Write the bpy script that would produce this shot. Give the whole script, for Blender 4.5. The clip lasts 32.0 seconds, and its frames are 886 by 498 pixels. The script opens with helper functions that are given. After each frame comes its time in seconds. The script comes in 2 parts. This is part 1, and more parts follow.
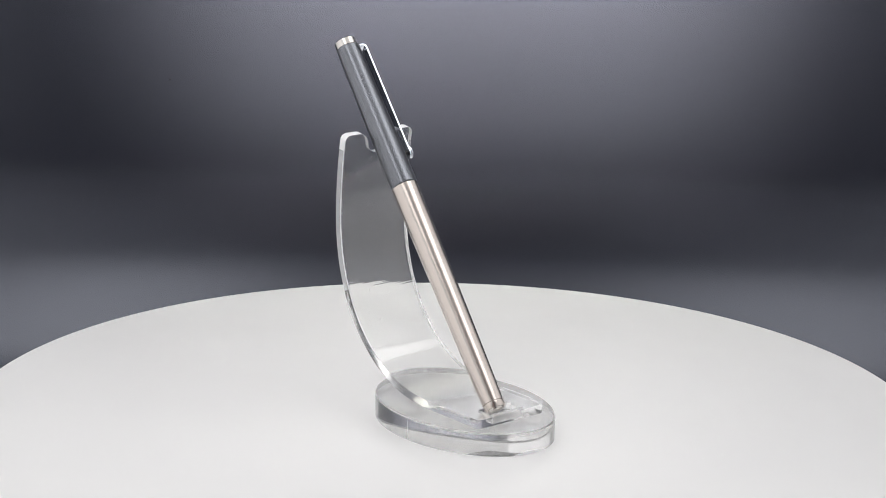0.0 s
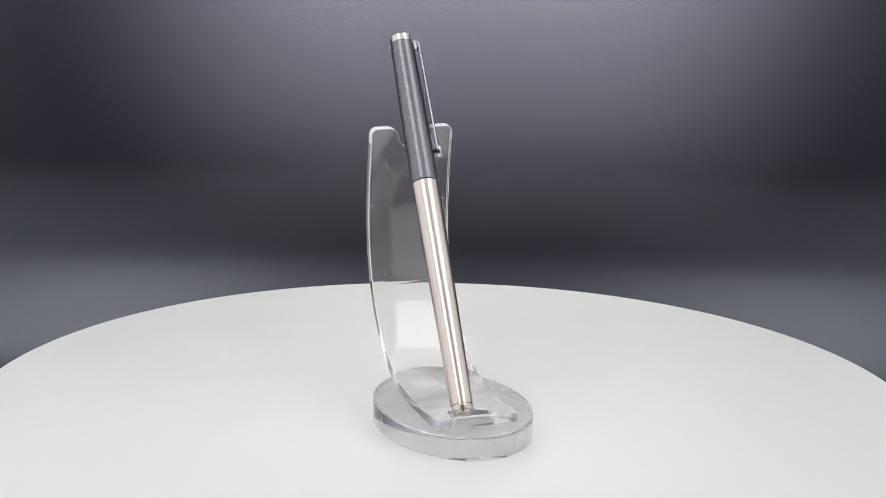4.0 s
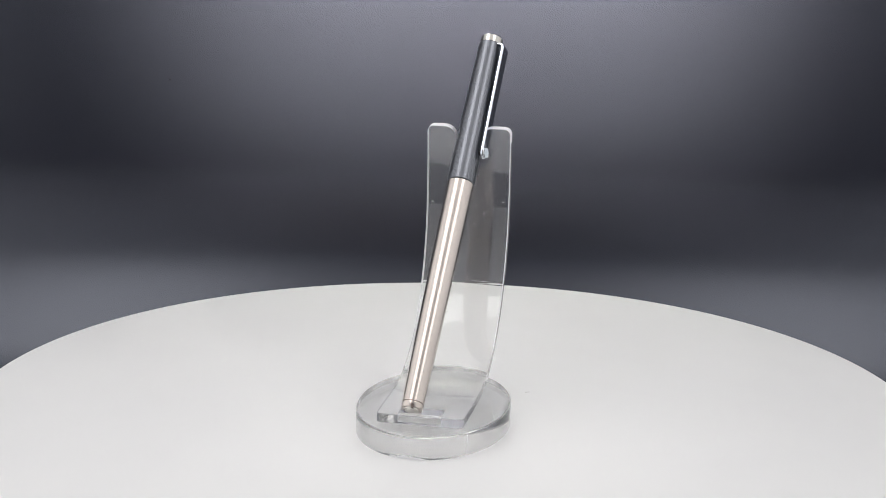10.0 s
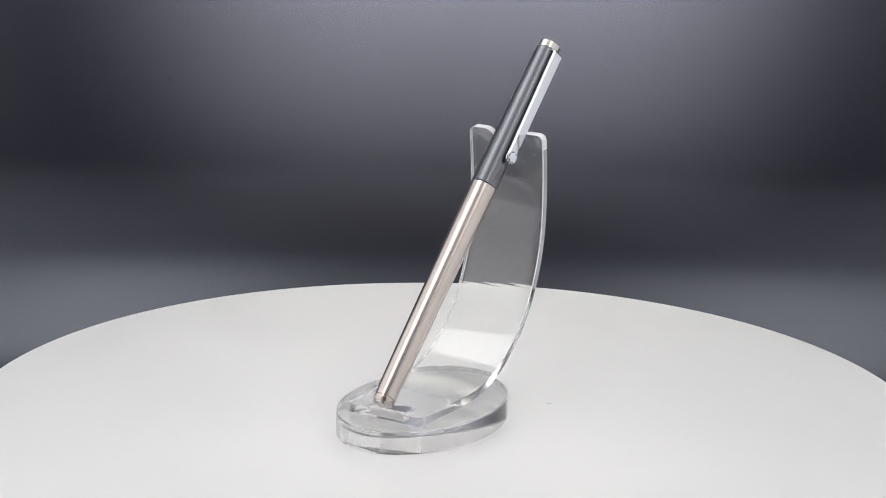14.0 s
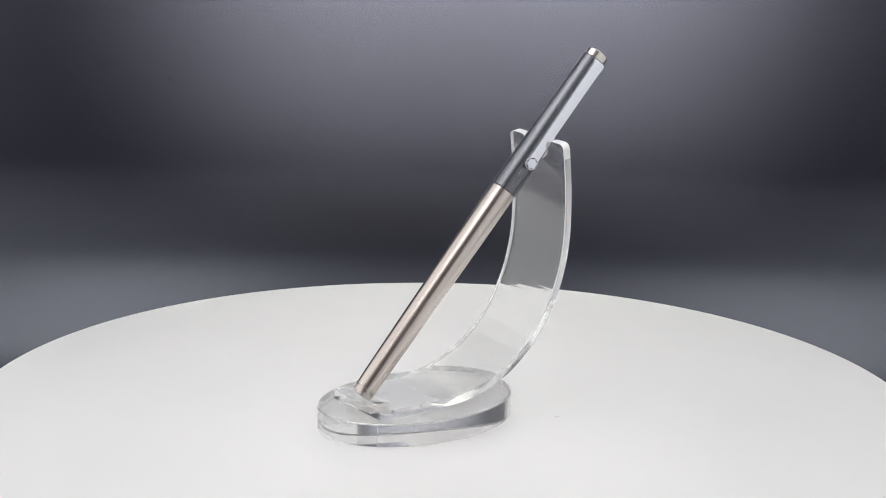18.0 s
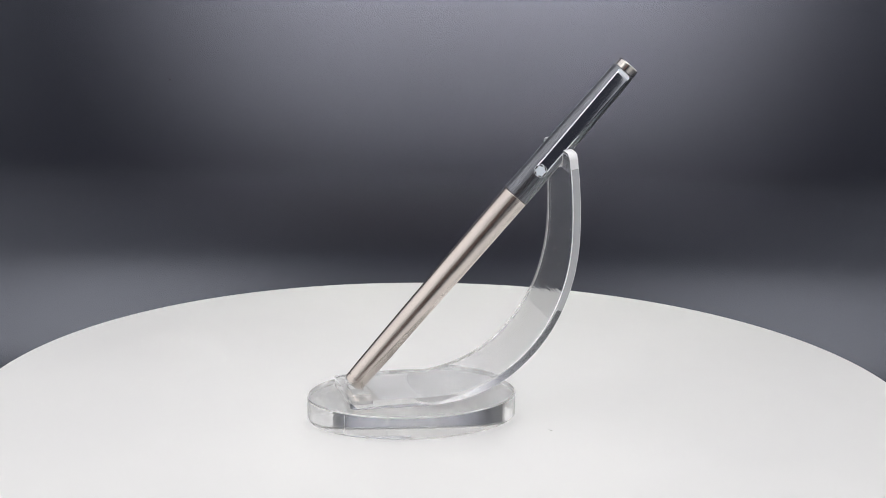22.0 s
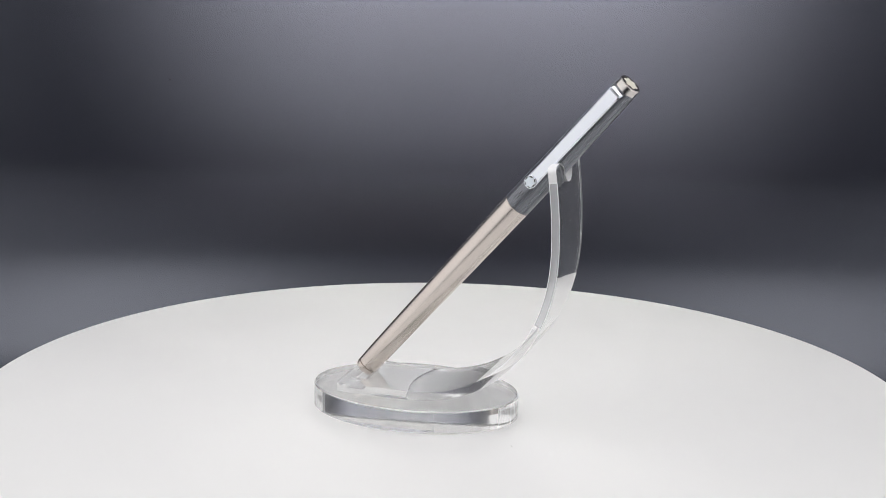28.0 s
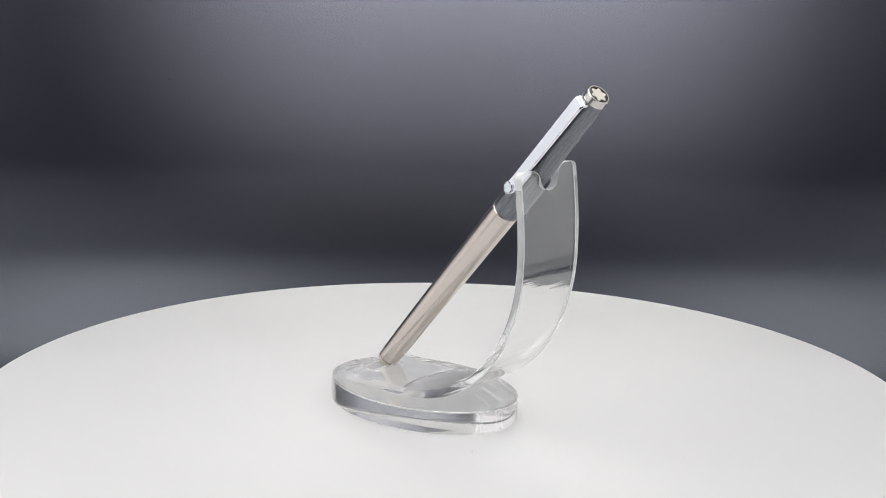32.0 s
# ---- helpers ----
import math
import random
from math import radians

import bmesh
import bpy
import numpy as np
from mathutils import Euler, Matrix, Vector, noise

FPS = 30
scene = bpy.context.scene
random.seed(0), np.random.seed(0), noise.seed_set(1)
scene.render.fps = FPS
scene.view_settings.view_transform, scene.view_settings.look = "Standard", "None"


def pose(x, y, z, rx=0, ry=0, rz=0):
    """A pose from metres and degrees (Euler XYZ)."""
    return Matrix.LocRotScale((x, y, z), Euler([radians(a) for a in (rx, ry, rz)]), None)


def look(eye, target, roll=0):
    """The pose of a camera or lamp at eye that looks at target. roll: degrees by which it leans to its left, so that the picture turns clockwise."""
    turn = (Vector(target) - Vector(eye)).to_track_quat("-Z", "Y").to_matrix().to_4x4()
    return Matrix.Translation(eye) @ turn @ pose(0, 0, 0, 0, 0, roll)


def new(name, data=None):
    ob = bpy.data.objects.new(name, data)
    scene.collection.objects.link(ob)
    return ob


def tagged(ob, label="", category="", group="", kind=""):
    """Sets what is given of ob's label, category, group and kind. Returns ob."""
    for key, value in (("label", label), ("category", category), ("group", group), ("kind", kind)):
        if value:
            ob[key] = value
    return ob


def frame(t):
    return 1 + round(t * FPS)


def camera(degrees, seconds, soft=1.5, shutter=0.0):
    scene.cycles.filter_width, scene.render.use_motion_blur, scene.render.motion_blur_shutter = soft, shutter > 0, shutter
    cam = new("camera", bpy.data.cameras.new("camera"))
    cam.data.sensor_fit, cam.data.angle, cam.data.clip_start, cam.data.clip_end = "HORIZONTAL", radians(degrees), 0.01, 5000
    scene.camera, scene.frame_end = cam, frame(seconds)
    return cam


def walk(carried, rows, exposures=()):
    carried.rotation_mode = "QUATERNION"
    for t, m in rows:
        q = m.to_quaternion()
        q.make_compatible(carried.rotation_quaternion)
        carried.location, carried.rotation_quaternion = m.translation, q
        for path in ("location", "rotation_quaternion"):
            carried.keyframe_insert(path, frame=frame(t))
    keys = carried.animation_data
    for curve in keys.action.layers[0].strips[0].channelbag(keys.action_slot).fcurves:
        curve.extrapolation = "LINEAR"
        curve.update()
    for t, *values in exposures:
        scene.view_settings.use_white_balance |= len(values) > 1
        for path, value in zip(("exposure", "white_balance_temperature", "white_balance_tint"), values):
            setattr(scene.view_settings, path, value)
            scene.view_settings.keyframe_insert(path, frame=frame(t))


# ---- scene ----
cam = camera(21.9, 32.0, soft=0.7)
EYE = (0.0, -0.7040, 0.2429)
AIM = (-0.0019, -0.0277, 0.0627)
walk(cam, [(0.0, look(EYE, AIM, 1.17)), (32.0, look(EYE, AIM, 1.17))], exposures=[(0.0, 0.02), (6.0, 0.0), (12.0, -0.02), (19.0, 0.04), (25.0, 0.07), (32.0, 0.03)])

MM = 0.001
scene.cycles.max_bounces, scene.cycles.transmission_bounces, scene.cycles.glossy_bounces = 24, 24, 12


def turn_angle(t):
    """Degrees by which the turntable has turned: an almost even speed of a little over five degrees a second."""
    return 46.59 - 5.2058 * t + 0.01294 * t ** 2 - 0.001079 * t ** 3 + 0.00001816 * t ** 4


# ---- light ----
world = bpy.data.worlds.new("world")
scene.world = world
world.use_nodes = True
world.node_tree.nodes["Background"].inputs[0].default_value = (0.55, 0.60, 0.70, 1)
world.node_tree.nodes["Background"].inputs[1].default_value = 0.05


def area_lamp(name, m, sx, sy, watts, color):
    data = bpy.data.lights.new(name, "AREA")
    data.shape, data.size, data.size_y = "RECTANGLE", sx, sy
    data.energy, data.color = watts, color
    ob = new(name, data)
    ob.matrix_world = m
    return ob


area_lamp("ceiling_lamp", look((-0.01, -0.02, 0.60), (-0.01, -0.02, 0.0)), 0.74, 0.54, 0.58, (1.0, 0.985, 0.985))
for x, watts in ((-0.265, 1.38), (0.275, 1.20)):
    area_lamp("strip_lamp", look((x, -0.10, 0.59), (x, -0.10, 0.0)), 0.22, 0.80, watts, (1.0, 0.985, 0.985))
# unseen fill added along both tent sides to lift pen, platter edges and backdrop
for side in (-1, 1):
    area_lamp("side_fill", look((0.395 * side, -0.18, 0.16), (0.0, -0.18, 0.16)), 0.80, 0.44, 0.50 - 0.10 * side, (1.0, 0.995, 0.99))
# unseen short light bar, added to make the bright pool on the upper backdrop
bar = area_lamp("added_backdrop_lamp", look((0.010, 0.05, 0.50), (0.010, 0.30, 0.158)), 0.235, 0.015, 3.6, (1.0, 0.94, 0.73))
bar.data.spread = radians(22)
# unseen fill added behind the camera so the brown walls show in reflections
area_lamp("room_fill", look((0.6, -1.7, 1.66), (0.6, -1.7, 0.0)), 0.5, 0.5, 13.0, (1.0, 0.88, 0.80))


# ---- materials ----
def material(name, color, rough=0.5, metal=0.0, **more):
    m = bpy.data.materials.new(name)
    m.use_nodes = True
    b = m.node_tree.nodes["Principled BSDF"]
    b.inputs["Base Color"].default_value = (*color, 1)
    b.inputs["Roughness"].default_value = rough
    b.inputs["Metallic"].default_value = metal
    for key, value in more.items():
        b.inputs[key.replace("_", " ")].default_value = value
    return m


def noise_node(m, scale, stretch=(1, 1, 1), detail=4.0, coords="Object"):
    nt = m.node_tree
    tc, mp, nz = (nt.nodes.new(k) for k in ("ShaderNodeTexCoord", "ShaderNodeMapping", "ShaderNodeTexNoise"))
    mp.inputs["Scale"].default_value = stretch
    nz.inputs["Scale"].default_value, nz.inputs["Detail"].default_value = scale, detail
    nt.links.new(tc.outputs[coords], mp.inputs["Vector"])
    nt.links.new(mp.outputs["Vector"], nz.inputs["Vector"])
    return nz


def streak_node(m, scale, detail=3.0):
    """A noise that changes round the z axis alone: straight lines along a turned thing."""
    nt = m.node_tree
    tc, flat, unit, nz = (nt.nodes.new(k) for k in ("ShaderNodeTexCoord", "ShaderNodeVectorMath", "ShaderNodeVectorMath", "ShaderNodeTexNoise"))
    flat.operation, unit.operation = "MULTIPLY", "NORMALIZE"
    flat.inputs[1].default_value = (1, 1, 0)
    nz.inputs["Scale"].default_value, nz.inputs["Detail"].default_value = scale, detail
    nt.links.new(tc.outputs["Object"], flat.inputs[0])
    nt.links.new(flat.outputs[0], unit.inputs[0])
    nt.links.new(unit.outputs[0], nz.inputs["Vector"])
    return nz


def vary(m, socket, nz, low, high, at=(0.3, 0.7)):
    """Runs a socket of the shader between two values by a noise."""
    nt = m.node_tree
    b = nt.nodes["Principled BSDF"]
    if isinstance(low, tuple):
        r = nt.nodes.new("ShaderNodeValToRGB")
        r.color_ramp.elements[0].position, r.color_ramp.elements[1].position = at
        r.color_ramp.elements[0].color, r.color_ramp.elements[1].color = (*low, 1), (*high, 1)
        nt.links.new(nz.outputs["Fac"], r.inputs[0])
        nt.links.new(r.outputs[0], b.inputs[socket])
    else:
        r = nt.nodes.new("ShaderNodeMapRange")
        for key, value in (("From Min", at[0]), ("From Max", at[1]), ("To Min", low), ("To Max", high)):
            r.inputs[key].default_value = value
        nt.links.new(nz.outputs["Fac"], r.inputs["Value"])
        nt.links.new(r.outputs[0], b.inputs[socket])


def bump(m, nz, strength, distance):
    nt = m.node_tree
    bp = nt.nodes.new("ShaderNodeBump")
    bp.inputs["Strength"].default_value, bp.inputs["Distance"].default_value = strength, distance
    nt.links.new(nz.outputs["Fac"], bp.inputs["Height"])
    nt.links.new(bp.outputs[0], nt.nodes["Principled BSDF"].inputs["Normal"])


M_TABLE = material("white_lacquer", (0.80, 0.80, 0.80), 0.38)
vary(M_TABLE, "Base Color", noise_node(M_TABLE, 9.0), (0.785, 0.785, 0.785), (0.815, 0.815, 0.812))
vary(M_TABLE, "Roughness", noise_node(M_TABLE, 40.0), 0.34, 0.44)

M_BACK = material("dark_grey_sheet", (0.023, 0.024, 0.033), 0.27, 0.0, Specular_IOR_Level=0.82, Specular_Tint=(0.83, 0.88, 1.0, 1.0))
vary(M_BACK, "Base Color", noise_node(M_BACK, 6.0, (0.35, 4, 4), 1.0), (0.0137, 0.0146, 0.0232), (0.0147, 0.0156, 0.0248), (0.1, 0.9))
bump(M_BACK, noise_node(M_BACK, 60.0, (0.15, 5, 5), 3.0), 0.004, 0.0006)

M_ACRYLIC = material("clear_acrylic", (0.965, 0.968, 0.96), 0.0, 0.0, IOR=1.5, Transmission_Weight=0.972, Coat_Weight=1.0, Coat_Roughness=0.0, Coat_IOR=1.45)
M_BASE = material("thick_acrylic", (0.78, 0.78, 0.775), 0.0, 0.0, IOR=1.49, Transmission_Weight=1.0)
M_SIDE = material("sawn_acrylic_side", (0.78, 0.78, 0.775), 0.05, 0.0, IOR=1.49, Transmission_Weight=1.0)
vary(M_SIDE, "Roughness", noise_node(M_SIDE, 500.0, (1, 1, 0.15)), 0.02, 0.12)
bump(M_SIDE, noise_node(M_SIDE, 700.0, (1, 1, 0.05), 2.0), 0.03, 0.0003)
M_RIM = material("dulled_acrylic_rim", (0.92, 0.92, 0.92), 0.30, 0.0, IOR=1.49, Transmission_Weight=0.75)
M_BEND = material("heat_bent_acrylic", (0.965, 0.968, 0.96), 0.05, 0.0, IOR=1.5, Transmission_Weight=0.972)
bump(M_BEND, noise_node(M_BEND, 600.0, (0.04, 1, 1), 1.0), 0.045, 0.0004)
M_EDGE = material("cut_acrylic_edge", (0.95, 0.95, 0.95), 0.08, 0.0, IOR=1.5, Transmission_Weight=1.0)
M_FROST = material("frosted_acrylic_edge", (0.93, 0.935, 0.95), 0.38, 0.0, IOR=1.49, Transmission_Weight=0.10)
M_HAZE = material("hazy_acrylic_edge", (0.93, 0.94, 0.96), 0.20, 0.0, IOR=1.5, Transmission_Weight=0.70)
vary(M_FROST, "Roughness", noise_node(M_FROST, 400.0, (1, 1, 0.3)), 0.25, 0.5)
bump(M_ACRYLIC, noise_node(M_ACRYLIC, 800.0, (0.04, 1, 1), 2.0), 0.06, 0.0003)

M_STEEL = material("brushed_steel", (0.65, 0.59, 0.55), 0.25, 1.0)
vary(M_STEEL, "Roughness", streak_node(M_STEEL, 14.0), 0.21, 0.28)
vary(M_STEEL, "Base Color", noise_node(M_STEEL, 60.0, (1, 1, 0.3)), (0.63, 0.57, 0.527), (0.675, 0.615, 0.57))
bump(M_STEEL, streak_node(M_STEEL, 10.0), 0.02, 0.0002)
M_BRIGHT = material("polished_steel", (0.66, 0.635, 0.60), 0.18, 1.0)
vary(M_BRIGHT, "Roughness", noise_node(M_BRIGHT, 1800.0, (1, 1, 0.1)), 0.14, 0.24)
M_CHROME = material("chrome", (0.74, 0.76, 0.80), 0.06, 1.0)
vary(M_CHROME, "Roughness", noise_node(M_CHROME, 700.0), 0.04, 0.10)
M_CLIP = material("satin_chrome", (0.77, 0.80, 0.86), 0.1, 1.0)
vary(M_CLIP, "Roughness", noise_node(M_CLIP, 1500.0, (1, 1, 0.05)), 0.06, 0.14)
M_CAP = material("black_satin_lacquer", (0.190, 0.199, 0.220), 0.29, 0.9)
vary(M_CAP, "Roughness", streak_node(M_CAP, 14.0), 0.24, 0.33)
bump(M_CAP, streak_node(M_CAP, 9.0), 0.03, 0.0002)
M_BLACK = material("black_enamel", (0.012, 0.012, 0.014), 0.22)
M_IVORY = material("ivory_enamel", (0.78, 0.76, 0.66), 0.30)
M_WHITE = material("pale_enamel", (0.78, 0.85, 0.92), 0.28)
M_PRINT = material("worn_print", (0.075, 0.076, 0.08), 0.35, 0.6)
M_DUST = material("dust", (0.72, 0.71, 0.69), 0.9)
M_SMUDGE = material("grey_smudge", (0.60, 0.595, 0.58), 0.7)
M_LINT = material("grey_lint", (0.028, 0.028, 0.032), 0.9)
M_FABRIC = material("white_fabric", (0.80, 0.80, 0.80), 0.8)
vary(M_FABRIC, "Base Color", noise_node(M_FABRIC, 14.0), (0.76, 0.76, 0.77), (0.82, 0.82, 0.82))
M_BINDING = material("black_fabric", (0.020, 0.022, 0.034), 0.8)
vary(M_BINDING, "Base Color", noise_node(M_BINDING, 60.0), (0.016, 0.018, 0.028), (0.024, 0.026, 0.040))
M_ROOM = material("brown_wall", (0.36, 0.23, 0.21), 0.8)
vary(M_ROOM, "Base Color", noise_node(M_ROOM, 3.0), (0.32, 0.205, 0.185), (0.40, 0.255, 0.235))
M_WOOD = material("dark_wood", (0.12, 0.07, 0.045), 0.55)
vary(M_WOOD, "Base Color", noise_node(M_WOOD, 5.0, (1, 8, 8)), (0.09, 0.05, 0.03), (0.15, 0.09, 0.06))
M_MOTOR = material("white_plastic", (0.75, 0.75, 0.75), 0.45)


# ---- building ----
def link(name, bm, mats, parent=None, label="", smooth=None):
    me = bpy.data.meshes.new(name)
    bm.to_mesh(me)
    bm.free()
    for m in mats if isinstance(mats, (list, tuple)) else [mats]:
        me.materials.append(m)
    if smooth is not None:
        me.polygons.foreach_set("use_smooth", [True] * len(me.polygons))
        if smooth < 180:
            me.set_sharp_from_angle(angle=radians(smooth))
    ob = new(name, me)
    ob.parent = parent
    if label:
        tagged(ob, label)
    return ob


def part(name, bm, mats, parent, label="", smooth=None):
    return link(name, bm, mats, parent, label, smooth)


def lathe(profile, n=96, caps=True):
    """A turned solid round z: profile is (radius, z) from one end to the other, in millimetres."""
    bm = bmesh.new()
    rings = []
    for r, z in profile:
        rings.append([bm.verts.new((r * MM * math.cos(2 * math.pi * i / n), r * MM * math.sin(2 * math.pi * i / n), z * MM)) for i in range(n)])
    for a, b in zip(rings, rings[1:]):
        for i in range(n):
            j = (i + 1) % n
            bm.faces.new((a[i], a[j], b[j], b[i]))
    if caps:
        bm.faces.new(rings[0][::-1])
        bm.faces.new(rings[-1])
    bmesh.ops.recalc_face_normals(bm, faces=bm.faces)
    return bm


def box(x0, x1, y0, y1, z0, z1, bevel=0.0):
    bm = bmesh.new()
    bmesh.ops.create_cube(bm, size=1, matrix=Matrix.LocRotScale(((x0 + x1) / 2, (y0 + y1) / 2, (z0 + z1) / 2), None, (x1 - x0, y1 - y0, z1 - z0)))
    if bevel:
        bmesh.ops.bevel(bm, geom=bm.edges, offset=bevel, segments=2, profile=0.5, affect="EDGES")
    return bm


def slab(outline, z0, z1, bevel=0.0, segments=2):
    """An upright prism over a closed outline in metres, with rounded rims."""
    bm = bmesh.new()
    low = [bm.verts.new((x, y, z0)) for x, y in outline]
    high = [bm.verts.new((x, y, z1)) for x, y in outline]
    n = len(outline)
    bm.faces.new(low[::-1])
    top = bm.faces.new(high)
    for i in range(n):
        bm.faces.new((low[i], low[(i + 1) % n], high[(i + 1) % n], high[i]))
    bmesh.ops.recalc_face_normals(bm, faces=bm.faces)
    if bevel:
        bmesh.ops.bevel(bm, geom=list(top.edges), offset=bevel, segments=segments, profile=0.5, affect="EDGES")
    return bm


def rosette(radius, lobes=6, depth=0.17, n=96):
    """A plain rounded six-lobed outline."""
    pts = []
    for i in range(n):
        a = 2 * math.pi * i / n
        r = radius * (1 - depth + depth * math.cos(lobes * a))
        pts.append((r * math.cos(a), r * math.sin(a)))
    return pts


# ---- the room and the light tent ----
def backdrop_sheet():
    """A dark sheet that covers the tent floor and sweeps up behind the turntable."""
    bm = bmesh.new()
    path = [(-0.60, -0.085), (-0.20, -0.085), (0.10, -0.085)]
    cy, cz, r = 0.20, 0.015, 0.10
    for k in range(33):
        a = math.pi / 2 * k / 32
        path.append((cy + r * math.sin(a), cz - r * math.cos(a)))
    path += [(0.30, 0.12), (0.30, 0.30), (0.30, 0.58)]
    xs = [-0.385 + 0.77 * i / 24 for i in range(25)]
    grid = [[bm.verts.new((x, y, z)) for x in xs] for y, z in path]
    for a, b in zip(grid, grid[1:]):
        for i in range(24):
            bm.faces.new((a[i], a[i + 1], b[i + 1], b[i]))
    ob = link("backdrop", bm, M_BACK, None, smooth=180)
    return tagged(ob, "dark grey satin sheet sweeping up behind the turntable", "backdrop", kind="structure")


back = backdrop_sheet()


def setting(name, bm, mat, label, category):
    return tagged(link(name, bm, mat), label, category, kind="structure")


setting("wall_left", box(-0.42, -0.40, -0.60, 0.36, -0.09, 0.62), M_FABRIC, "white fabric side of the light tent", "wall")
setting("wall_right", box(0.40, 0.42, -0.60, 0.36, -0.09, 0.62), M_FABRIC, "white fabric side of the light tent", "wall")
setting("wall_back", box(-0.40, 0.40, 0.34, 0.36, -0.09, 0.62), M_FABRIC, "white fabric back of the light tent", "wall")
setting("ceiling", box(-0.42, 0.42, -0.62, 0.36, 0.622, 0.64), M_FABRIC, "white fabric top of the light tent", "ceiling")
# unseen housings, added as bodies for the two strip lamps
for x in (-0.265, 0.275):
    setting("added_strip_housing", box(x - 0.115, x + 0.115, -0.505, 0.305, 0.603, 0.6215, 0.002), M_MOTOR, "unseen white housing added over a ceiling light strip", "lamp")
# unseen housing, added to give the backdrop bar a body
bar_housing = setting("added_bar_housing", box(-0.12, 0.12, -0.01, 0.01, 0.004, 0.018, 0.002), M_MOTOR, "unseen slim white housing added for the backdrop light bar", "lamp")
bar_housing.matrix_world = bar.matrix_world
setting("wall_front_left", box(-0.42, -0.182, -0.62, -0.602, -0.09, 0.62), M_FABRIC, "white fabric front flap of the light tent", "wall")
setting("wall_front_right", box(0.19, 0.42, -0.62, -0.602, -0.09, 0.62), M_FABRIC, "white fabric front flap of the light tent", "wall")
for x0, x1 in ((-0.182, -0.157), (0.035, 0.19)):
    setting("wall_front_edge", box(x0, x1, -0.617, -0.605, -0.09, 0.62), M_BINDING, "black fabric binding of the front opening", "wall")
setting("tent_floor", box(-0.40, 0.40, -0.602, 0.34, -0.0948, -0.0855), M_FABRIC, "white fabric floor of the light tent", "floor")
setting("floor", box(-2.0, 2.0, -2.4, 1.6, -0.12, -0.095), M_WOOD, "dark wooden floor under the light tent", "floor")
setting("room_wall_front", box(-2.0, 2.0, -2.42, -2.40, -0.095, 1.7), M_ROOM, "plain brown room wall", "wall")
setting("room_wall_back", box(-2.0, 2.0, 1.60, 1.62, -0.095, 1.7), M_ROOM, "plain brown room wall", "wall")
setting("room_wall_left", box(-2.02, -2.0, -2.42, 1.62, -0.095, 1.7), M_ROOM, "plain brown room wall", "wall")
setting("room_wall_right", box(2.0, 2.02, -2.42, 1.62, -0.095, 1.7), M_ROOM, "plain brown room wall", "wall")
setting("room_ceiling", box(-2.02, 2.02, -2.42, 1.62, 1.7, 1.72), M_ROOM, "plain brown room ceiling", "ceiling")


# ---- the turntable ----
def make_turntable():
    thing = tagged(new("turntable"), "round white display turntable with a glossy top", "turntable")
    R = 156.9
    prof = [(R - 1.2, -8.0), (R - 0.3, -7.7), (R, -7.0), (R, -0.7), (R - 0.2, -0.2), (R - 0.7, 0.0)]
    part("platter", lathe(prof, 256), M_TABLE, thing, "white lacquered round platter", 40)
    part("drum", lathe([(70, -84.5), (72, -84), (72, -10), (70, -8.2)], 96), M_MOTOR, thing, "white plastic motor drum", 40)
    return thing


def flake(x, y, z, length, width, turn, lift=0.00025):
    """A small irregular chip of dust lying flat."""
    rnd = random.Random(int(abs(x * 7919 + y * 104729) * 1e5))
    pts = []
    for i in range(7):
        a = 2 * math.pi * i / 7
        k = rnd.uniform(0.7, 1.2)
        u, w = length / 2 * k * math.cos(a), width / 2 * k * math.sin(a)
        c, s = math.cos(turn), math.sin(turn)
        pts.append((x + u * c - w * s, y + u * s + w * c))
    return slab(pts, z, z + lift)


turntable = make_turntable()
part("speck", flake(25.0 * MM, 26.3 * MM, 0.0, 0.0018, 0.0004, 0.5, 0.0001), M_SMUDGE, turntable, "small grey speck")
for x, z, size in ((-126, 51, 1.7), (-104.7, 45.6, 1.1), (-145.6, 53.1, 0.9), (-47.4, 37.3, 1.0), (71, 28.8, 0.9), (172.5, 60.4, 1.1), (178.7, 22.8, 1.0), (-185.8, 54.8, 0.8)):
    bm = flake(0, 0, 0, size * 0.7 * MM, size * 0.4 * MM, -0.5, 0.0002)
    bm.transform(pose(x * MM, 0.2999, z * MM, 90))
    part("lint", bm, M_LINT, back, "tiny pale speck of lint")


# ---- the clear stand ----
ARM_W, ARM_T = 13.8, 2.8
FRONT, GLUED, FOOT_R = -23.0, 25.0, 2.0  # the foot's front, and the length that is cemented to the base
SLOT_U, SLOT_X = (2.3, 7.9), (-7.1, 6.6)


def outer_profile(k):
    """The lower, outer line of the bent strip as (y, z) in millimetres, for k from 0 (front of the foot) to 3 (its top)."""
    if k < 1:
        return (-23.0 + 25.0 * k, 7.5)
    if k < 2:
        a = (k - 1) * math.pi / 2
        e = 2 / 2.1
        return (2.0 + 48.6 * abs(math.sin(a)) ** e, 62.0 - 54.5 * abs(math.cos(a)) ** e)
    h = k - 2
    return (50.6 - 2.1 * h ** 2, 62.0 + 26.1 * h)


def profile_by_length():
    ks = [i / 400 for i in range(1201)]
    pts = [outer_profile(min(k, 2.99999)) for k in ks]
    u, out = 0.0, []
    for i, (y, z) in enumerate(pts):
        if i:
            u += math.hypot(y - pts[i - 1][0], z - pts[i - 1][1])
        out.append((u, y, z))
    return out


LINE = np.array(profile_by_length())


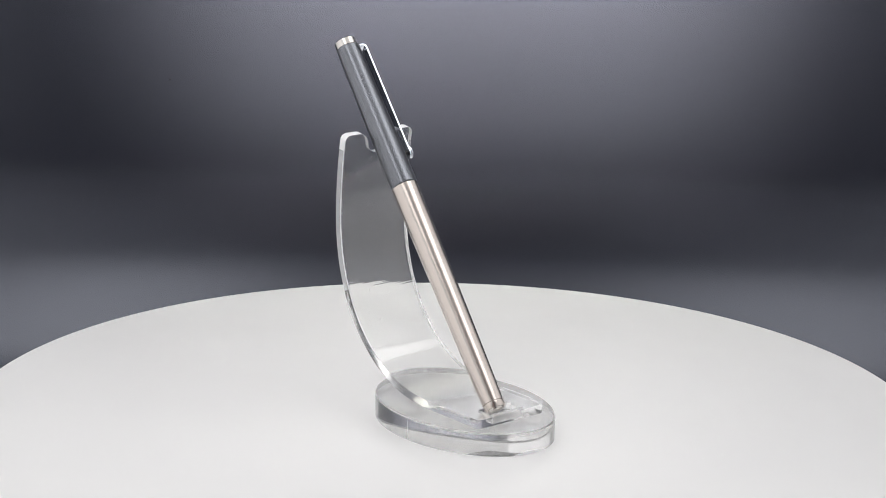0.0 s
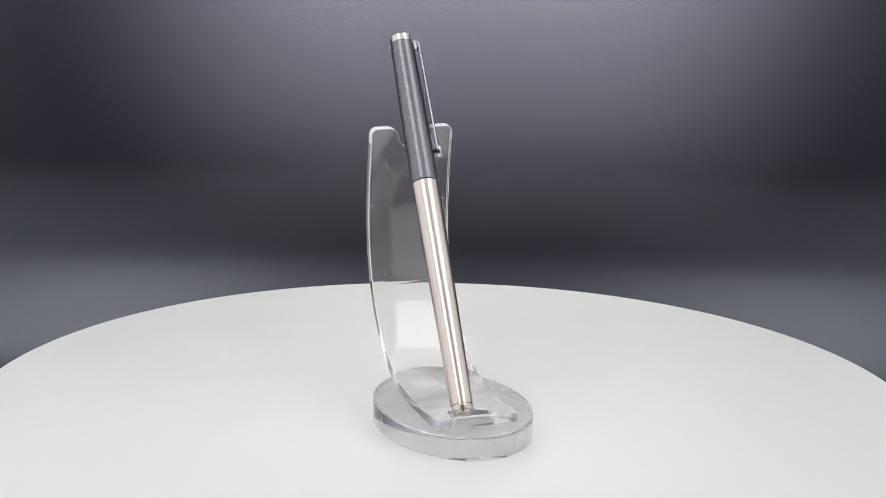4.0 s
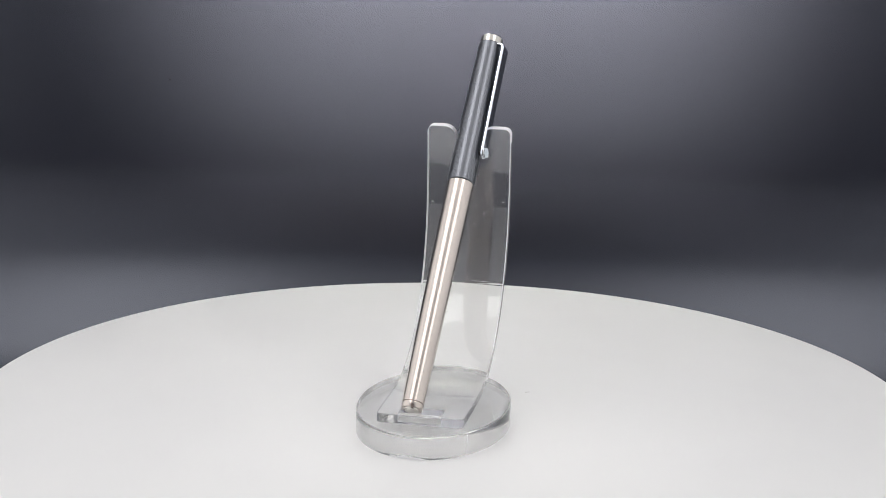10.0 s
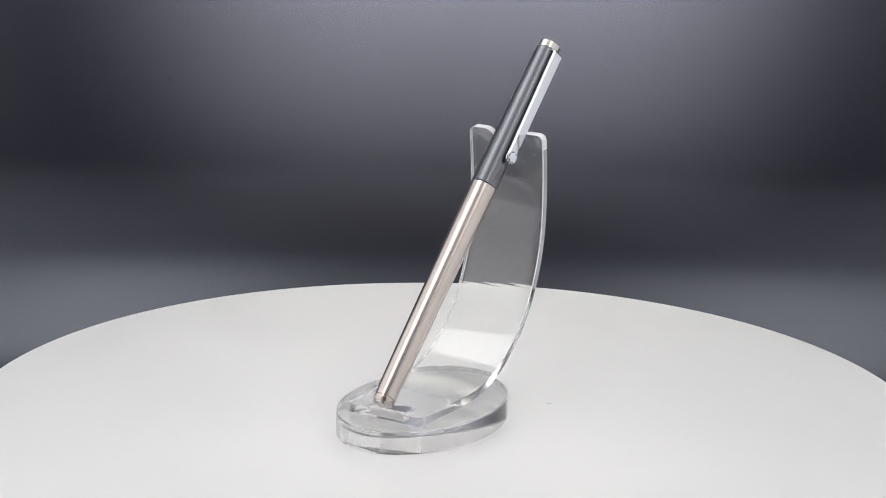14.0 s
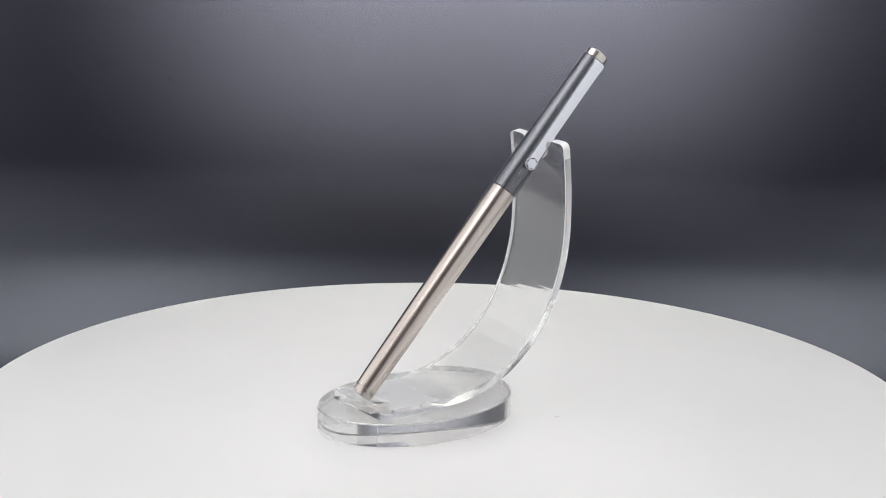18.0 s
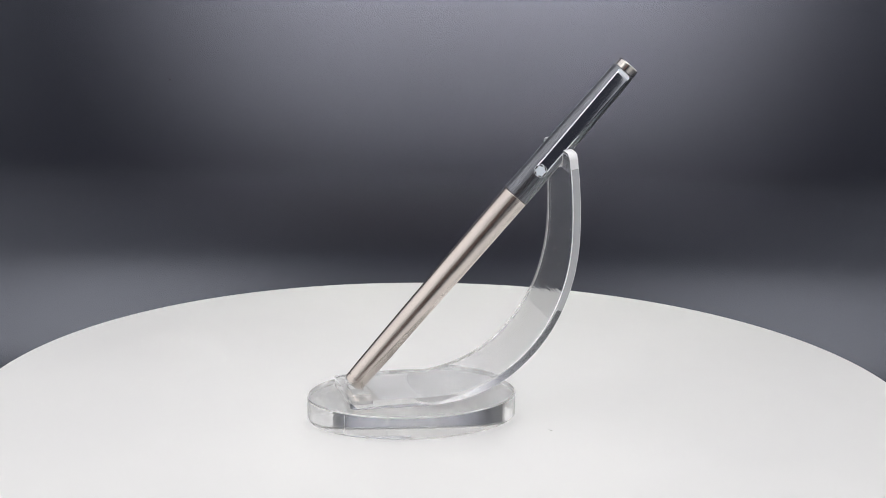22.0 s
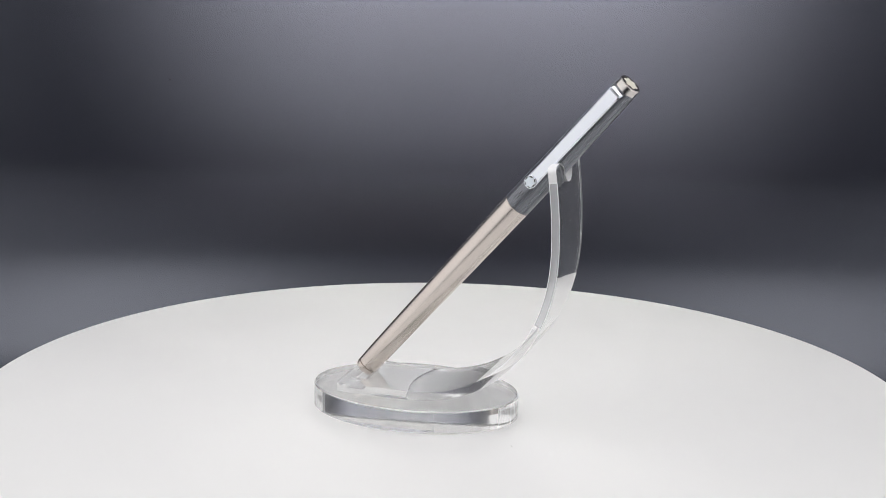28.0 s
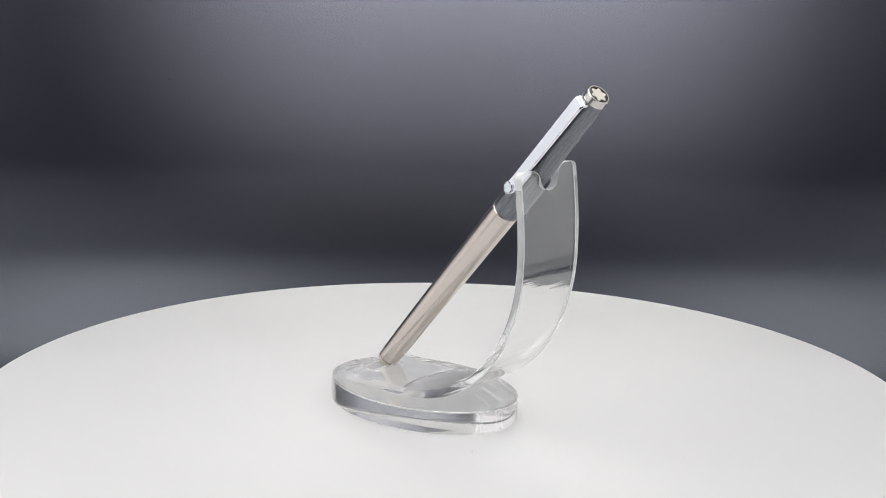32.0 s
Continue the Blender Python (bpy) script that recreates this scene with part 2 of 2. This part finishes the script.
def at(u):
    """The outer line of the strip at the length u, and its inward normal."""
    us, ys, zs = LINE.T
    y, z = np.interp(u, us, ys), np.interp(u, us, zs)
    y0, z0 = np.interp(u - 0.8, us, ys), np.interp(u - 0.8, us, zs)
    y1, z1 = np.interp(u + 0.8, us, ys), np.interp(u + 0.8, us, zs)
    d = math.hypot(y1 - y0, z1 - z0)
    return y, z, -(z1 - z0) / d, (y1 - y0) / d


def cement_dip(x):
    """How far the edge of the cement draws back towards the foot's front, in millimetres."""
    return 2.7 * max(1 - (x / ARM_W) ** 2, 0.0)


def make_arm():
    end = float(LINE[-1, 0])

    corner, r, fil = 2.4, 4.2, 4.0
    notch = end - 7.3

    def half_width(u):
        if u < FOOT_R:
            return ARM_W - FOOT_R + math.sqrt(FOOT_R ** 2 - (FOOT_R - u) ** 2)
        d = u - (end - corner)
        return ARM_W - (corner - math.sqrt(max(corner ** 2 - d * d, 0)) if d > 0 else 0)

    def opening(u):
        if u <= notch:
            return 0.0
        d = u - notch
        h = math.sqrt(max(r * r - (r - d) ** 2, 0)) if d < r else r
        f = u - (end - fil)
        return h + (fil - math.sqrt(max(fil * fil - f * f, 0)) if f > 0 else 0)

    def chamfer(u):
        """The thin pale rim along the strip's long edges, none at the foot and at the rounded top."""
        return 0.26 * min(max((u - 50) / 8, 0), 1) * min(max((end - 0.4 - u) / 2, 0), 1)

    (hole0, hole1), (hl, hr) = SLOT_U, SLOT_X
    stops = [(FOOT_R * (1 - math.cos(math.pi / 16 * k)), 0, 0) for k in range(9)]
    stops += [(hole0, 0, 0), (hole0, hl, hr), (hole1, hl, hr), (hole1, 0, 0)]
    u = hole1
    while u < GLUED - 0.8:
        u += 0.8
        stops.append((u, 0, 0))
    u = GLUED
    stops.append((u, 0, 0))
    while u < notch - 0.8:
        u += 0.8
        stops.append((u, 0, 0))
    for k in range(41):
        u = notch + (end - notch) * (k / 40) ** 1.3 * 0.92 if k < 34 else None
        if u is not None:
            stops.append((u, -opening(u), opening(u)))
    last = stops[-1][0]
    for k in range(1, 17):
        u = last + (end - last) * math.sin(math.pi / 2 * k / 16)
        stops.append((u, -opening(u), opening(u)))
    bm = bmesh.new()

    def p(x, u, up):
        if up == 0.0 and u > GLUED:
            up = 0.1
        if u > hole1:
            u -= cement_dip(x) * min((u - hole1) / (GLUED - hole1), max((48 - u) / (48 - GLUED), 0.0))
        y, z, ny, nz = at(u)
        high = max(z - 7.5, 0.0) / 80
        x = x * (1 + 0.016 * high) + 0.65 * high
        return bm.verts.new((x * MM, (y + ny * up) * MM, (z + nz * up) * MM))

    cols = 6
    rows = []
    for u, a, b in stops:
        w, c = half_width(u), chamfer(u)
        row = {}
        for side, (x0, x1) in (("l", (-w + c, a)), ("r", (b, w - c))):
            for face, up in (("t", ARM_T), ("b", 0.0)):
                row[side + face] = [p(x0 + (x1 - x0) * i / cols, u, up) for i in range(cols + 1)]
        for key, x, d in (("ol", -w, c), ("or", w, c), ("il", a, 0.0), ("ir", b, 0.0)):
            row[key] = (p(x, u, ARM_T - d), p(x, u, d))
        for key, x, d in (("cl", -w, c), ("cr", w, -c)):
            row[key] = (p(x + d, u, ARM_T), p(x, u, ARM_T - c), p(x, u, c), p(x + d, u, 0.0))
        rows.append((u, a, b, row))
    for (u0, a0, b0, q), (u1, a1, b1, s) in zip(rows, rows[1:]):
        if u1 - u0 < 1e-6:
            a, b = min(a0, a1), max(b0, b1)
            flat = [p(a, u0, ARM_T), p(b, u0, ARM_T), p(b, u0, 0.0), p(a, u0, 0.0)]
            bm.faces.new(flat if b0 - a0 < b1 - a1 else flat[::-1]).material_index = 1
            continue
        for side in "lr":
            for i in range(cols):
                bent = 4 if GLUED <= u0 < 76 else 0
                bm.faces.new((q[side + "t"][i], q[side + "t"][i + 1], s[side + "t"][i + 1], s[side + "t"][i])).material_index = bent
                if u1 <= GLUED:  # cemented to the base, with no gap between them
                    continue
                bm.faces.new((q[side + "b"][i + 1], q[side + "b"][i], s[side + "b"][i], s[side + "b"][i + 1])).material_index = bent
        if u0 > 50.5 and u1 < end - 0.4:
            for key, flip in (("cl", 0), ("cr", 1)):
                for i in (0, 2):
                    f = [q[key][i], s[key][i], s[key][i + 1], q[key][i + 1]]
                    bm.faces.new(f if not flip else f[::-1]).material_index = 2
        edges = [("ol", 0), ("or", 1)]
        if b0 - a0 > 1e-6 or b1 - a1 > 1e-6:
            edges += [("il", 1), ("ir", 0)]
        for key, flip in edges:
            f = [q[key][0], s[key][0], s[key][1], q[key][1]]
            bm.faces.new(f if not flip else f[::-1]).material_index = (2 if key[0] == "i" or u0 > end - 5.2 else 3) if u0 > 80 else 1
    for key in "lr":
        w = half_width(0)
        x0, x1 = (-w, 0) if key == "l" else (0, w)
        bm.faces.new((p(x1, 0, ARM_T), p(x0, 0, ARM_T), p(x0, 0, 0.0), p(x1, 0, 0.0))).material_index = 1
        w, o = half_width(end), opening(end)
        x0, x1 = (-w, -o) if key == "l" else (o, w)
        bm.faces.new((p(x0, end, ARM_T), p(x1, end, ARM_T), p(x1, end, 0.0), p(x0, end, 0.0))).material_index = 2
    return bm


def make_base():
    """The oval foot plate; its top is left open where the strip is cemented on."""
    n, top, rim = 360, 7.5, 0.35
    bm = bmesh.new()

    def ring(inset, z):
        return [bm.verts.new(((24.2 - inset) * MM * math.cos(2 * math.pi * i / n), (34.1 - inset) * MM * math.sin(2 * math.pi * i / n), z * MM)) for i in range(n)]

    rings = [ring(0.1, 0.1), ring(0.0, 0.2), ring(0.0, top - rim), ring(rim * 0.3, top - rim * 0.3), ring(rim, top)]
    for k, (lo, hi) in enumerate(zip(rings, rings[1:])):
        for i in range(n):
            j = (i + 1) % n
            bm.faces.new((lo[i], lo[j], hi[j], hi[i])).material_index = (2, 1, 2, 2)[k]
    bm.faces.new(rings[0][::-1])

    def loop(outline):
        return [bm.verts.new((x * MM, y * MM, top * MM)) for x, y in outline]

    back_edge = [ARM_W * (1 - i / 6) for i in range(13)]
    bend = [(ARM_W - FOOT_R + FOOT_R * math.sin(math.pi / 16 * k), FRONT + FOOT_R * (1 - math.cos(math.pi / 16 * k))) for k in range(9)]
    glued = loop([(-x, y) for x, y in bend[::-1]] + bend + [(x, FRONT + GLUED - cement_dip(x)) for x in back_edge])
    edges = [bm.edges.new((a, b)) for a, b in zip(glued, glued[1:] + glued[:1])]
    edges += [bm.edges.get((rings[-1][i], rings[-1][(i + 1) % n])) for i in range(n)]
    made = bmesh.ops.triangle_fill(bm, edges=edges, use_dissolve=False, use_beauty=True)
    for f in made["geom"]:
        if isinstance(f, bmesh.types.BMFace) and f.normal.z < 0:
            f.normal_flip()
    (x0, x1), (y0, y1) = SLOT_X, (FRONT + u for u in SLOT_U)
    bm.faces.new(loop([(x0, y0), (x1, y0), (x1, y1), (x0, y1)]))
    return bm


def side_strip(a0, a1, height, proud, n=2):
    """A thin scar on the upright side of the oval foot, between two angles in degrees; height(f) is its upper end in millimetres."""
    bm = bmesh.new()
    rows = []
    for k in range(n + 1):
        a = radians(a0 + (a1 - a0) * k / n)
        c, s, top = math.cos(a), math.sin(a), height(k / n)
        rows.append([bm.verts.new(((24.2 + d) * c * MM, (34.1 + d) * s * MM, z * MM)) for d, z in ((-0.05, 0.12), (proud, 0.12), (proud, top), (-0.05, top))])
    for p, q in zip(rows, rows[1:]):
        for i in range(4):
            bm.faces.new((p[i], q[i], q[(i + 1) % 4], p[(i + 1) % 4]))
    bm.faces.new(rows[0][::-1])
    bm.faces.new(rows[-1])
    bmesh.ops.recalc_face_normals(bm, faces=bm.faces)
    return bm


def make_stand():
    thing = tagged(new("pen_stand"), "clear acrylic pen stand with oval foot and curved arm", "pen stand")
    part("base", make_base(), [M_BASE, M_SIDE, M_RIM], thing, "clear oval acrylic base", 10)
    part("arm", make_arm(), [M_ACRYLIC, M_EDGE, M_FROST, M_HAZE, M_BEND], thing, "clear bent acrylic strip with a notch", 180)
    for ob in thing.children:
        ob.visible_shadow = False
    for degrees, high, thick in ((182, 6.6, 0.05), (-49, 6.9, 0.02), (66, 7.0, 0.06), (67.5, 7.0, 0.03), (80, 7.0, 0.06), (85.8, 6.8, 0.03)):
        part("cut_mark", side_strip(degrees, degrees + 0.1, lambda f: high, thick), M_FROST, thing, "fine vertical cutting mark")
    rnd = random.Random(3)
    ragged = [rnd.uniform(0.5, 1.0) for k in range(30)]
    part("chip", side_strip(-107, -79, lambda f: 0.25 + 1.1 * ragged[int(f * 29)] * math.sin(math.pi * min(0.15 + f * 0.8, 1)), 0.04, 28), M_FROST, thing, "pale chipped lower edge")
    part("bubble", flake(-23.3 * MM, 7.5 * MM, 0.6 * MM, 0.0005, 0.0004, 0.3, 0.0004), M_LINT, thing, "tiny dark bubble")
    part("smudge", flake(0.66 * MM, 11.6 * MM, 7.51 * MM, 0.0022, 0.0009, 0.3, 0.00003), M_SMUDGE, thing, "small grey smudge")
    rnd = random.Random(5)
    bm = bmesh.new()
    for k in range(46):
        u, x, up = rnd.uniform(62, 128), rnd.uniform(-12.5, 12.5), rnd.choice((ARM_T + 0.02, -0.02))
        y, z, ny, nz = at(u)
        c = Vector((x, y + ny * up, z + nz * up)) * MM
        n, t = Vector((0, ny, nz)), Vector((0, nz, -ny))
        r = rnd.uniform(0.07, 0.22) * MM
        turn, long = rnd.uniform(0, math.pi), rnd.choice((1.0, 1.3, 2.6))
        e1 = (Vector((1, 0, 0)) * math.cos(turn) + t * math.sin(turn)) * r * long
        e2 = n.cross(e1).normalized() * r
        ring = [bm.verts.new(c + e1 * math.cos(q) * rnd.uniform(0.7, 1.1) + e2 * math.sin(q)) for q in (0, 1.05, 2.1, 3.14, 4.19, 5.24)]
        top = bm.verts.new(c + n * (0.03 * MM if up > 0 else -0.03 * MM))
        for i in range(6):
            bm.faces.new((ring[i], ring[(i + 1) % 6], top))
    tagged(part("dust", bm, M_DUST, thing, "white dust specks on the strip"), kind="stuff")
    return thing


stand = make_stand()
STAND = pose(-2.89 * MM, -10.71 * MM, 0.0, 0, 0, -6.08)


# ---- the pen ----
def make_pen():
    thing = tagged(new("pen"), "slim pen with black cap and brushed steel barrel", "pen")
    L, J = 135.0, 80.0
    barrel = [(3.25, 0.15), (3.42, 0.5), (3.46, 1.85), (3.15, 1.92), (3.15, 2.2), (3.47, 2.3)]
    for k in range(1, 21):
        f = k / 20
        barrel.append((3.52 + 0.94 * f ** 0.85, 2.3 + (J - 2.55) * f))
    barrel.append((4.25, J))
    part("barrel", lathe(barrel), M_STEEL, thing, "brushed steel barrel", 35)
    part("end_plug", lathe([(2.0, -0.55), (2.5, -0.3), (2.6, 0.16)], 64), M_BRIGHT, thing, "pale round plug at the barrel's end", 35)
    cap = [(4.3, J + 0.1), (4.5, J + 0.3)]
    for k in range(1, 17):
        f = k / 16
        cap.append((4.5 - 0.62 * f ** 1.25, J + 0.3 + 51.9 * f))
    cap.append((3.6, L - 2.6))
    cap_ob = part("cap", lathe(cap), M_CAP, thing, "black satin lacquered cap", 35)
    for k, (dz, dy, length) in enumerate([(2.6, -0.9, 1.5), (2.9, -0.2, 1.9), (2.6, 0.5, 1.3), (5.0, -0.6, 1.2), (5.0, 0.2, 1.5)]):
        x = math.sqrt(4.46 ** 2 - dy ** 2)
        part("engraved_line", box((x - 0.3) * MM, (x + 0.02) * MM, (dy - 0.16) * MM, (dy + 0.16) * MM, (J + dz) * MM, (J + dz + length) * MM), M_PRINT, cap_ob, "faint engraved line")
    band = part("cap_band", lathe([(3.55, L - 2.6), (3.72, L - 2.5), (3.70, L - 0.25), (3.5, L), (3.15, L), (3.12, L - 0.5)]), M_BRIGHT, thing, "polished steel ring at the cap's end", 35)
    part("end_disc", lathe([(3.1, L - 0.6), (3.1, L - 0.25), (2.9, L - 0.15)], 64), M_BLACK, band, "black enamel end disc", 35)
    part("end_emblem", slab(rosette(2.65 * MM, depth=0.155), (L - 0.16) * MM, (L + 0.02) * MM), M_IVORY, band, "ivory rosette inlay", 40)
    # the clip: a flat bar on the cap's +x side, rounded at its lower end
    z0, z1 = 91.3, 132.2
    outer0, outer1, thick = 6.35, 5.95, 0.75
    stops = []
    for k in range(13):
        a = math.pi / 2 * k / 12
        stops.append((z0 - 2.05 * math.cos(a), 2.05 * math.sin(a)))
    for k in range(1, 13):
        f = k / 12
        stops.append((z0 + (z1 - z0) * f, 1.9 + 0.35 * f if f > 0.06 else 2.02))
    bm = bmesh.new()
    bend = 1.75

    def row(z, w, turn=0.0, x=None):
        """One cross-section of the bar; at its upper end it turns inwards round a small bend."""
        top = outer0 + (outer1 - outer0) * (min(z, z1 - bend) - z0) / (z1 - z0)
        c, s = math.cos(turn), math.sin(turn)
        ox, oz = (top - bend + bend * c, z1 - bend + bend * s) if turn > 0 else (top, z)
        if x is not None:
            ox = x
        k = max(w - 0.38, 0.0)
        pts = [(-thick, -w), (-0.28, -w), (0.0, -k), (0.07, 0.0), (0.0, k), (-0.28, w), (-thick, w)]
        return [bm.verts.new(((ox + d * c) * MM, y * MM, (oz + d * s) * MM)) for d, y in pts]

    rows = [row(z, max(w, 0.02)) for z, w in stops if z < z1 - bend]
    rows += [row(z1, 2.25, max(math.pi / 2 * k / 14, 0.001)) for k in range(15)]
    rows.append(row(z1, 2.2, math.pi / 2, 3.4))
    for a, b in zip(rows, rows[1:]):
        for i in range(7):
            j = (i + 1) % 7
            bm.faces.new((a[i], a[j], b[j], b[i]))
    bm.faces.new(rows[0][::-1])
    bm.faces.new(rows[-1])
    bmesh.ops.recalc_face_normals(bm, faces=bm.faces)
    clip = part("clip", bm, M_CLIP, thing, "chrome pocket clip", 32)
    side = Matrix.Translation((0, 0, z0 * MM)) @ Matrix.Rotation(radians(90), 4, "Y")

    def on_clip(bm):
        bm.transform(side)
        return bm

    part("clip_seat", on_clip(lathe([(1.95, 6.25), (1.95, 6.55), (1.8, 6.65)], 48)), M_BLACK, clip, "black enamel disc", 35)
    part("clip_rim", on_clip(lathe([(1.95, 6.3), (2.08, 6.4), (2.08, 6.68), (1.98, 6.74), (1.86, 6.68), (1.86, 6.4)], 48, False)), M_CHROME, clip, "chrome rim", 60)
    part("clip_emblem", on_clip(slab(rosette(1.80 * MM, depth=0.11), 6.6 * MM, 6.88 * MM)), M_WHITE, clip, "pale rosette emblem", 40)
    rnd = random.Random(8)
    bm = bmesh.new()
    for k in range(22):
        z, y = rnd.uniform(96, 129), rnd.uniform(-1.5, 1.5)
        x = outer0 + (outer1 - outer0) * (z - z0) / (z1 - z0) - 0.02
        q = rnd.uniform(0.05, 0.13)
        ring = [bm.verts.new((x * MM, (y + q * math.cos(a)) * MM, (z + q * rnd.uniform(0.8, 1.5) * math.sin(a)) * MM)) for a in (0, 1.05, 2.1, 3.14, 4.19, 5.24)]
        top = bm.verts.new(((x + 0.05) * MM, y * MM, z * MM))
        for i in range(6):
            bm.faces.new((ring[i], ring[(i + 1) % 6], top))
    tagged(part("clip_dust", bm, M_DUST, clip, "pale dust specks on the clip"), kind="stuff")
    part("clip_post", on_clip(lathe([(0.9, 4.0), (0.9, 5.7)], 24)), M_BLACK, clip, "black post under the clip", 35)
    return thing


pen = make_pen()


def pen_pose():
    """The pen leans from the slot in the foot to the notch of the arm; its clip is turned to the stand's right side."""
    tip, top = Vector((-3.23, -18.81, 10.70)) * MM, Vector((3.56, 68.25, 113.66)) * MM
    z = (top - tip).normalized()
    x = Vector((6.67, -1.475, 0.807))
    x = (x - z * x.dot(z)).normalized()
    y = z.cross(x)
    m = Matrix((x, y, z)).transposed().to_4x4()
    m.translation = tip
    return STAND @ m


def motions():
    """The turntable turns with all that stands on it."""
    times = [float(t) for t in range(33)]
    for ob, m in ((turntable, Matrix()), (stand, STAND), (pen, pen_pose())):
        walk(ob, [(t, pose(0, 0, 0, 0, 0, turn_angle(t)) @ m) for t in times])


motions()
